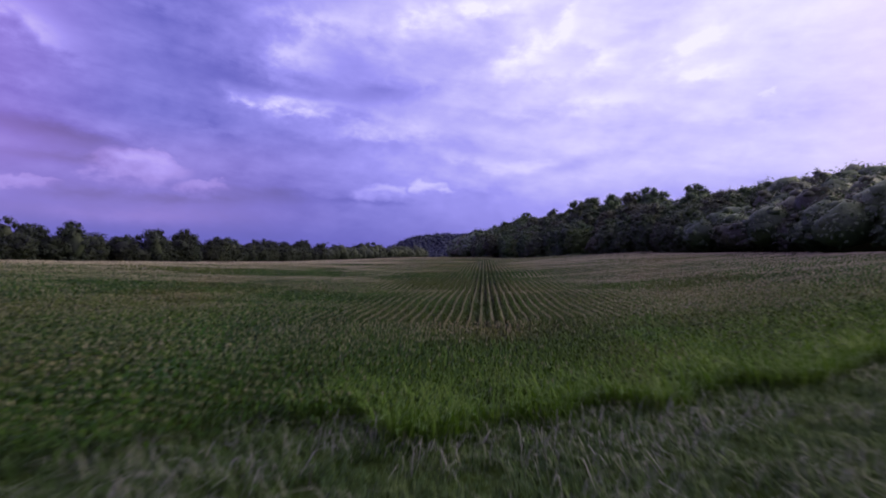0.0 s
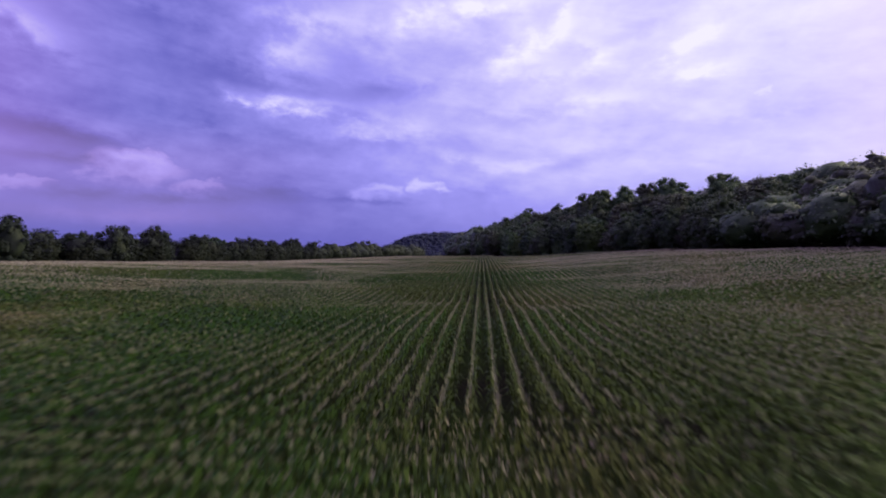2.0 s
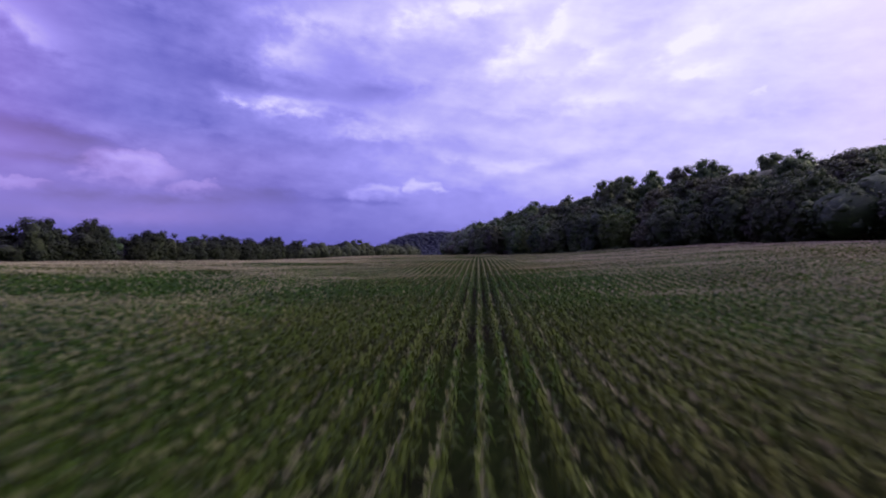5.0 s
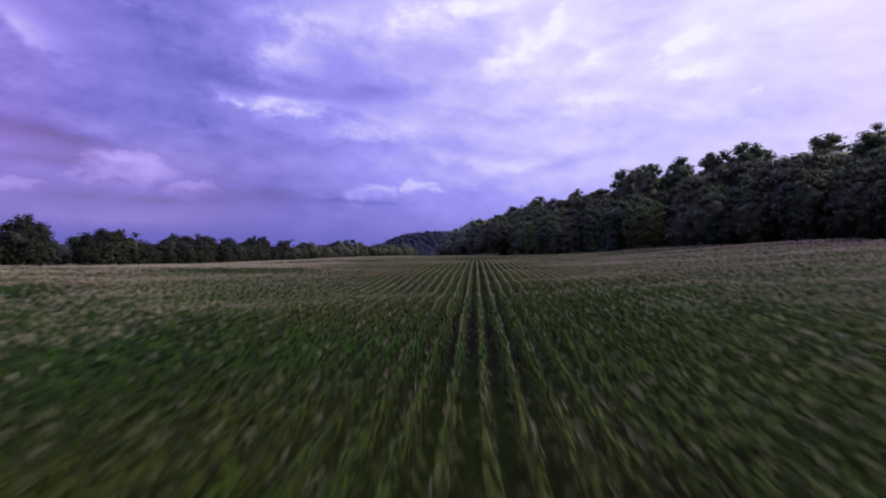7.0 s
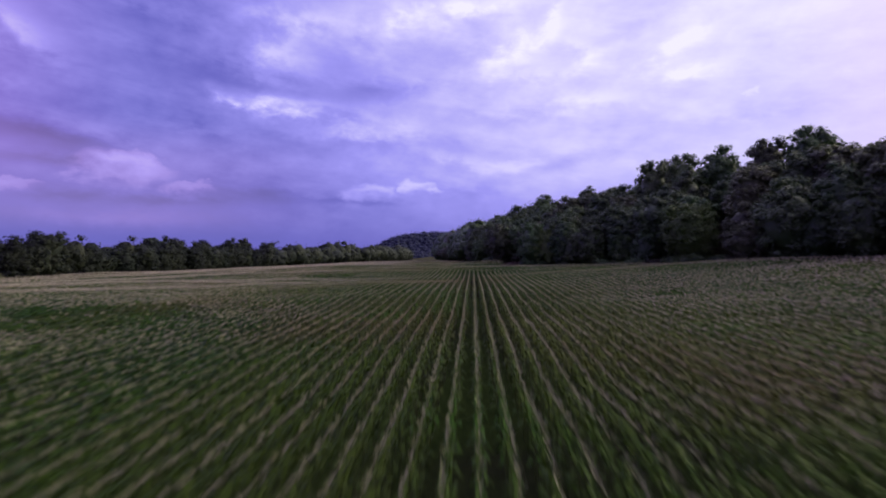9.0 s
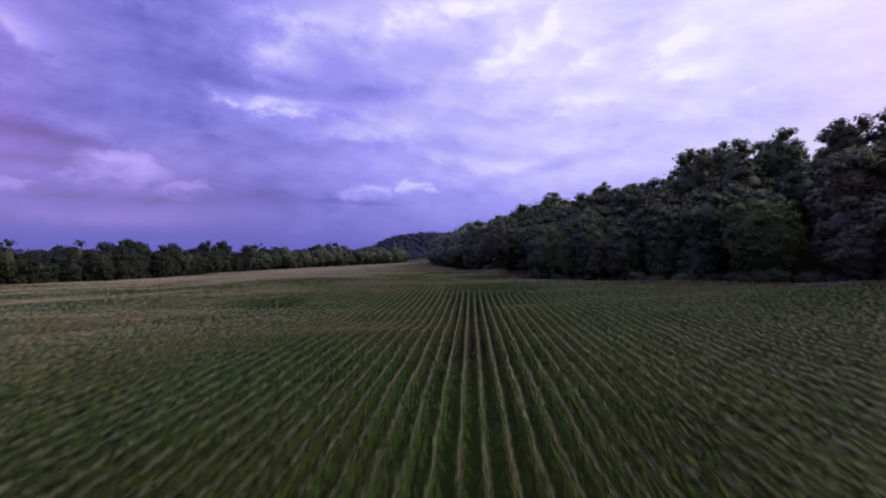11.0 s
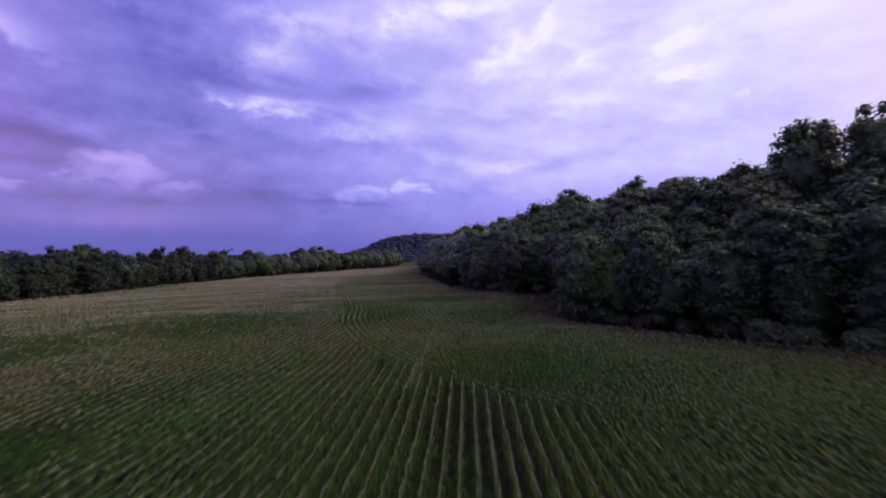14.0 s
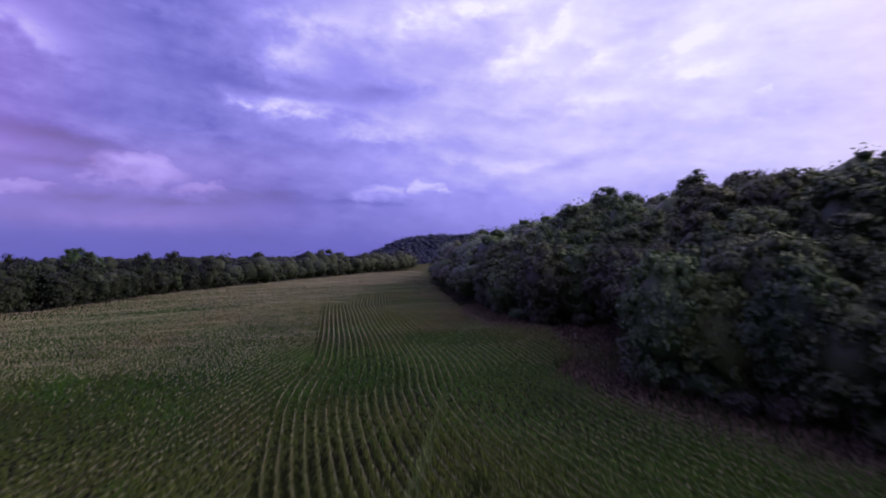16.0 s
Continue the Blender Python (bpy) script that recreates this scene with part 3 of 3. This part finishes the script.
def crown_mesh(seed, height, width, bottom, leaves, size, clumps, level, g, rough=1.0, core=0.66, top=0.0):
    """One uneven crown: a dark inner mass, tiers of boughs round it with gaps between, and leaves over each bough."""
    half = (height - bottom) / 2
    ax = np.array([width / 2, width / 2, half])
    mid = np.array([0, 0, bottom + half])
    bv, bt = ICO[2]
    cv = mid + bv * ax * (billow(bv, seed, rough) * core)[:, None]
    cv[:, 2] = np.maximum(cv[:, 2], 0.05)
    # directions of the boughs, evenly round the crown but shaken
    i = np.arange(clumps)
    z = 1 - (2 - 0.8 * top) * (i + 0.5) / clumps
    q = np.sqrt(np.maximum(0, 1 - z * z))
    d = np.stack([np.cos(i * 2.39996 + seed) * q, np.sin(i * 2.39996 + seed) * q, z], -1)
    d = d + g.standard_normal((clumps, 3)) * (0.9 / math.sqrt(clumps))
    d /= np.linalg.norm(d, axis=1)[:, None]
    rr = (2.2 / math.sqrt(clumps)) * width / 2 * g.uniform(0.65, 1.3, clumps) * math.sqrt(1 - 0.35 * top)
    at = mid + d * ax * (billow(d, seed, rough) * g.uniform(0.9, 1.03, clumps))[:, None] - d * rr[:, None] * 0.95
    at[:, 2] = np.maximum(at[:, 2], 0.45 * rr)
    lv, lt = ICO[level]
    flat = np.array([1.0, 1.0, 0.66])
    wob = 0.52 + 0.4 * (g.random((clumps, len(lv))) - 0.5)
    bough = (at[:, None, :] + lv[None] * flat * (rr[:, None] * wob)[:, :, None]).reshape(-1, 3)
    bough[:, 2] = np.maximum(bough[:, 2], 0.05)
    bough_t = (lt[None] + (i * len(lv))[:, None, None]).reshape(-1, 3)
    share = rr ** 2 / np.sum(rr ** 2)
    own = g.choice(clumps, leaves, p=share)
    ln = g.standard_normal((leaves, 3)) + d[own] * 0.7 + np.array([0, 0, 0.35])
    ln /= np.linalg.norm(ln, axis=1)[:, None]
    p = at[own] + ln * flat * (rr[own] * (0.5 + 0.62 * g.random(leaves) ** 0.8))[:, None]
    p[:, 2] = np.maximum(p[:, 2], 0.1)
    nrm = ln * 0.8 + g.standard_normal((leaves, 3)) * 0.4 + np.array([0, 0, 0.55])
    nrm /= np.linalg.norm(nrm, axis=1)[:, None]
    u = np.cross(nrm, g.standard_normal((leaves, 3)))
    u /= np.linalg.norm(u, axis=1)[:, None]
    w = np.cross(nrm, u)
    s = size * g.uniform(0.6, 1.35, leaves)
    a, b = u * s[:, None], w * (s * 0.7)[:, None]
    sag = nrm * (s * 0.3)[:, None]
    v = np.stack([p - a - sag, p - b, p + a - sag, p + b], 1).reshape(-1, 3)
    t = np.array([[0, 1, 3], [1, 2, 3]])[None] + (np.arange(leaves) * 4)[:, None, None]
    v, t, _ = join_soup([(v, t.reshape(-1, 3), 0), (bough, bough_t, 0), (cv, bt, 0)])
    return v, t


def make_tree(seed, height, width, leaves, size, mat, bottom, label, category="tree", clumps=30, level=1, kind_name="tree", rough=1.0, core=0.66, top=0.0):
    g = rng(seed + 500)
    v, t = crown_mesh(seed, height, width, height * bottom, leaves, size, clumps, level, g, rough, core, top)
    root = new(kind_name)
    crown = new("crown", mesh_np("crown", v, t, [mat]))
    crown.parent = root
    tr = height * 0.018 + 0.06
    top = (g.uniform(-0.4, 0.4), g.uniform(-0.4, 0.4), height * 0.6)
    mid = (top[0] * 0.3, top[1] * 0.3, height * 0.25)
    parts = [tube((0, 0, -0.6), mid, tr * 1.25, tr * 0.85, 7), tube(mid, top, tr * 0.85, tr * 0.35, 6)]
    for i in range(7):
        a = i * 2.4 + g.uniform(-0.3, 0.3)
        h = height * g.uniform(0.18, 0.5)
        q = width * g.uniform(0.3, 0.46)
        parts.append(tube((mid[0], mid[1], h), (math.cos(a) * q, math.sin(a) * q, h + height * g.uniform(0.12, 0.3)), tr * 0.4, tr * 0.08, 4))
    tv, tt, _ = join_soup(parts)
    trunk = new("trunk", mesh_np("trunk", tv, tt, [M_BARK]))
    trunk.parent = root
    tagged(root, label, category)
    return root


def put_tree(src, m, used):
    """The source itself takes the first place, copies the rest."""
    if src.name not in used:
        used.add(src.name)
        src.matrix_basis = m
    else:
        sc = src.scale.copy()
        src.scale = (1, 1, 1)
        ob = copy_thing(src, m)
        ob.scale = m.to_scale()
        src.scale = sc


def stand(x, y, turn, s, tall=1.0):
    return pose(x, y, float(land(x, y)), 0, 0, turn) @ Matrix.Diagonal((s, s, s * tall, 1))


def wood_soup(spots, seed):
    """Far trees joined into one mesh."""
    g = rng(seed)
    vs, ts, ms, n = [], [], [], 0
    for i, (x, y, h) in enumerate(spots):
        far = math.hypot(x, y)
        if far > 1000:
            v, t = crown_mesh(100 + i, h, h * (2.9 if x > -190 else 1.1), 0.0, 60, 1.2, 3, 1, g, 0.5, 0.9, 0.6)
        else:
            count, size, clumps = (150, 0.85, 10) if far > 450 else (520, 0.36, 16)
            v, t = crown_mesh(100 + i, h, h * g.uniform(0.8, 1.25), 0.0, count, size, clumps, 1, g, 1.7 if x < 0 else 1.0, 0.66, 0.3)
        v = v + np.array([x, y, float(land(x, y))])
        # index 3, the haze-tinted foliage, goes to trees past 1000 m
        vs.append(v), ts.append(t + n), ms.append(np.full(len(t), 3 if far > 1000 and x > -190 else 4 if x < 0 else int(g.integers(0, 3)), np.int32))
        n += len(v)
    return np.concatenate(vs), np.concatenate(ts), np.concatenate(ms)


def place_trees():
    g = rng(77)
    used = set()
    edge = [make_tree(s, 12, 10, 5000, 0.225, M_TREE[s % 3], 0.0, "broad dark green woodland-edge tree, leafy down to the ground", clumps=60) for s in range(5)]
    tall = [make_tree(20 + s, 16.6, 10.5, 3300, 0.275, M_TREE[s % 3], 0.15, "tall dark green broadleaf tree in a hillside wood", clumps=38, core=0.62, top=0.5, rough=0.8) for s in range(5)]
    left = [make_tree(40 + s, 13, 10.5, 1700, 0.37, M_TREE[4], 0.0, "rounded dark green hedgerow tree beside the maize", clumps=(26, 18, 30, 22, 15)[s], core=0.58, rough=1.55) for s in range(5)]
    light = make_tree(90, 13.2, 11.5, 5200, 0.25, M_TREE[5], 0.0, "yellow-green leafy tree at the edge of the dark wood", clumps=56)
    bush = [make_tree(60 + s, 3.2, 4.2, 1000, 0.17, M_TREE[s % 3], 0.0, "low dark green shrub at the foot of the wood", "shrub", clumps=16, kind_name="shrub", core=0.6) for s in range(3)]
    far = []
    for rank, (off, gap) in enumerate(((2.5, 6.0), (8, 6.5), (15, 7.5), (23, 8), (32, 8.5), (42, 9), (53, 9.5))):
        y = 115.0 if rank > 2 else 50.0
        while y < (760 if rank < 3 else 520):
            yy = y + g.uniform(-2, 2)
            xx = float(wood_edge(yy)) + off + g.uniform(-2, 2) + (2.0 if rank < 2 and 200 < yy < 300 else 0)
            s = g.uniform(0.8, 1.2) if rank < 2 else g.uniform(0.8, 1.04)
            if rank < 2 and math.hypot(xx - 55, yy - 208) < 8:
                pass
            elif rank < 2 and 150 < yy < 330:
                put_tree(edge[int(g.integers(0, 5))], stand(xx, yy, g.uniform(0, 360), s * (0.85 if rank == 0 else 1.1), g.uniform(1.0, 1.25)), used)
            elif rank < 5 and 150 < yy < 330:
                put_tree(tall[int(g.integers(0, 5))], stand(xx, yy, g.uniform(0, 360), s * (0.92 if rank == 4 else 1), g.uniform(0.85, 1.1)), used)
            else:
                far.append((xx, yy, s * g.uniform(13.5, 16.5) * (0.8 if rank == 0 else 0.9 if rank > 3 else 1) * (1.32 if yy > 335 and rank else 1)))
            y += gap * (1 if y < 420 else 1.5)
    put_tree(light, stand(55, 208, 30, 1.0), used)
    put_tree(light, stand(36.5, 246, 200, 0.8, 1.1), used)
    # shrubs along the foot of the wood
    y = 196.0
    while y < 330:
        yy = y + g.uniform(-1, 1)
        if not 262 < yy < 277:
            put_tree(bush[int(g.integers(0, 3))], stand(float(wood_edge(yy)) + g.uniform(1.0, 3.0), yy, g.uniform(0, 360), g.uniform(0.7, 1.2)), used)
        y += 4.2
    # taller trees that stand out on the skyline
    for x, y, top in ((75.7, 260.8, 35.3), (96.7, 226.8, 33.6), (68.7, 318, 33.6), (79.4, 316.6, 34), (55.5, 341.5, 33.8), (104, 212, 34.5), (70, 240, 32.3), (77, 235, 32.6), (64.5, 246, 31.2), (84, 228, 33.8), (89, 221, 34.3), (84, 250, 34.3)):
        h = (top + 1.6 - float(land(x, y))) / 16.6
        put_tree(tall[int(g.integers(0, 5))], stand(x, y, g.uniform(0, 360), 1.0, h), used)
    # left belt, with a gap where a pale bush stands
    y = 60.0
    while y < 1000:
        yy = y + g.uniform(-2, 2)
        for off in ((2, 10) if g.random() < 0.45 else (5,)):
            xx = float(left_edge(yy)) - off + g.uniform(-2, 2)
            if 241 < yy < 259:
                continue
            tall_by = (float(np.interp(yy, *BELT)) - float(land(xx, yy))) * (0.5 + 0.75 * float(vnoise(np.float64(yy / 8.0), np.float64(off), 4)) ** 0.8) * g.uniform(0.85, 1.1) / 13
            fat = min(1.1, tall_by) * g.uniform(0.75, 1.15)
            if yy < 480:
                put_tree(left[int(g.integers(0, 5))], stand(xx, yy, g.uniform(0, 360), fat, tall_by / fat), used)
            else:
                far.append((xx, yy, 13 * tall_by))
        y += g.uniform(3.2, 7.0) if y < 480 else 5.5
    # pale bushes in the gap of the left belt
    pale = [make_tree(80 + i, 3.0, 4.6, 700, 0.2, M_PALE, 0.0, "pale grey-green bush in a gap of the tree belt", "bush", clumps=16, level=1, kind_name="bush") for i in range(2)]
    put_tree(pale[0], stand(-115, 249, 20, 1.0), used)
    put_tree(pale[1], stand(-119, 254, 80, 1.2), used)
    put_tree(pale[0], stand(-113.5, 262, 140, 0.7), used)
    # lower growth behind the belt, then woods further off
    for i in range(150):
        yy = g.uniform(275, 950)
        far.append((float(left_edge(yy)) - g.uniform(14, 100), yy, g.uniform(8, 12.5)))
    for i in range(230):
        yy = g.uniform(260, 1500)
        far.append((float(left_edge(yy)) - g.uniform(75, 330) - yy * 0.1, yy, g.uniform(12, 19)))
    for x, y, h in ((-219, 520, 25), (-211, 523, 22), (-204, 385, 20), (-242, 905, 27), (-150, 470, 17), (-160, 640, 20)):
        put_tree(edge[int(g.integers(0, 5))], stand(x, y, g.uniform(0, 360), 0.08 * h, 1.0), used)
    # trees over the far hill, in the foliage tinted blue for haze
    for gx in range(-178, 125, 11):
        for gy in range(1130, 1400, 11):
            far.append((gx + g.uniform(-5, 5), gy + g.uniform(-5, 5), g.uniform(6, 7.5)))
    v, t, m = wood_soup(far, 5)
    tagged(new("far_woods", mesh_np("far_woods", v, t, M_TREE, m)), "dense dark green broadleaf woods covering hill and valley, far hill tinted haze blue", "woods", kind="stuff")


place_trees()


# ---- grass and weeds ----
def blades(px, py, seed, length, width, lean, up=0.0):
    """Curved blades standing at px, py."""
    g = rng(seed)
    n = len(px)
    base = np.stack([px, py, land(px, py) + up], -1)
    a = g.uniform(0, 6.283, n)
    d = np.stack([np.cos(a), np.sin(a), 0 * a], -1)
    sd = np.stack([-np.sin(a), np.cos(a), 0 * a], -1) * (width * g.uniform(0.6, 1.3, n))[:, None]
    ln = length * g.uniform(0.5, 1.2, n)
    q = lean * g.uniform(0.3, 1.3, n)
    z = np.array([0, 0, 1.0])
    p1 = base + d * (ln * q * 0.35)[:, None] + z * (ln * 0.6)[:, None]
    p2 = base + d * (ln * q)[:, None] + z * (ln * (1 - 0.35 * q))[:, None]
    v = np.stack([base - sd, base + sd, p1 + sd * 0.8, p1 - sd * 0.8, p2], 1)
    t = np.array([[0, 1, 2], [0, 2, 3], [3, 2, 4]])[None] + (np.arange(n) * 5)[:, None, None]
    return v.reshape(-1, 3), t.reshape(-1, 3)


def build_grass():
    g = rng(300)
    # rough verge in front of the maize
    x, y = g.uniform(-22, 32, 90000), g.uniform(7, 32, 90000)
    m = (y < field_front(x) + 1.0 + 3.0 * vnoise(x / 1.9, y / 1.9, 44)) & (y > 8 + 0.1 * np.abs(x)) & (vnoise(x / 1.6, y / 1.2, 45) + 0.5 * vnoise(x / 0.5, y / 0.5, 46) > 0.42)
    x, y = x[m], y[m]
    v, t = blades(x, y, 301, 0.62, 0.02, 1.1)
    few = (rng(5).random(len(x)) < 0.14) & (vnoise(x / 2.4, y / 1.7, 47) > 0.35)
    v2, t2 = blades(x[few], y[few], 306, 0.95, 0.017, 1.3)
    v, t, mi = join_soup([(v, t, 0), (v2, t2, 1)])
    me = mesh_np("verge_grass", v, t, [M_VERGE, M_GRASS], mi)
    tagged(new("verge_grass", me), "tall rough grey-green grass along the field edge", "grass", kind="stuff")
    # bright weeds among the short maize at the field's edge
    x = g.uniform(-6, 38, 46000)
    y = field_front(x) - 1.5 + 11.5 * g.random(46000) ** 1.1
    m = vnoise(x / 2.6, y / 2.0, 31) + 0.4 * vnoise(x / 0.8, y / 0.8, 32) + 0.02 * x > 0.6
    v, t = blades(x[m], y[m], 307, 1.45, 0.036, 0.8)
    tagged(new("edge_weeds", mesh_np("edge_weeds", v, t, [M_LUSH])), "bright green weeds among short maize at the field edge", "weeds", kind="stuff")
    # dry grass strip between maize and wood
    y = g.uniform(170, 330, 22000)
    x = wood_edge(y) + g.uniform(-8, 3, 22000)
    v, t = blades(x, y, 302, 0.6, 0.035, 0.6)
    tagged(new("dry_grass", mesh_np("dry_grass", v, t, [M_TAN])), "dry tan grass strip along the wood edge", "grass", kind="stuff")
    # bright grass at the end of the left belt's gap
    y = g.uniform(288, 308, 1600)
    x = -111.5 - g.uniform(0, 1, 1600) ** 2 * 5
    v, t = blades(x, y, 305, 1.5, 0.06, 0.6)
    tagged(new("meadow_grass", mesh_np("meadow_grass", v, t, [M_WEED])), "bright yellow-green grass beside the tree belt", "grass", kind="stuff")
    # a line of bright weeds through the maize
    y = g.uniform(207, 241, 900)
    x = 7.0 + (y - 207) * 0.1 + g.normal(0, 0.12, 900)
    v, t = blades(x, y, 303, 0.9, 0.05, 0.5, 1.45)
    v2, t2 = blades(x, y, 304, 1.9, 0.05, 0.25)
    v, t, _ = join_soup([(v2, t2, 0), (v, t, 0)])
    tagged(new("weed_line", mesh_np("weed_line", v, t, [M_WEED])), "line of tall bright green weeds across the maize rows", "weeds", kind="stuff")


build_grass()


def post_build(k, b):
    n = k.noise(place_of(k), 6.0, 4)
    k.put(b.inputs["Base Color"], k.ramp(n, [(0.3, (0.46, 0.44, 0.37)), (0.7, (0.68, 0.66, 0.57))]))
    b.inputs["Roughness"].default_value = 0.7


def build_post():
    m = material("weathered_white_paint", post_build)
    z = float(land(29.2, 273.0))
    root = new("marker_post")
    root.location = (29.2, 273.0, z)
    v, t, _ = tube((0, 0, -0.3), (0.03, 0, 0.85), 0.04, 0.035, 8)
    shaft = new("shaft", mesh_np("shaft", v, t, [m]))
    shaft.parent = root
    v, t, _ = tube((0.03, 0, 0.85), (0.03, 0, 0.9), 0.045, 0.012, 8)
    cap = new("cap", mesh_np("cap", v, t, [m]))
    cap.parent = root
    tagged(root, "pale weathered marker post in dry grass beside the wood", "post")


build_post()
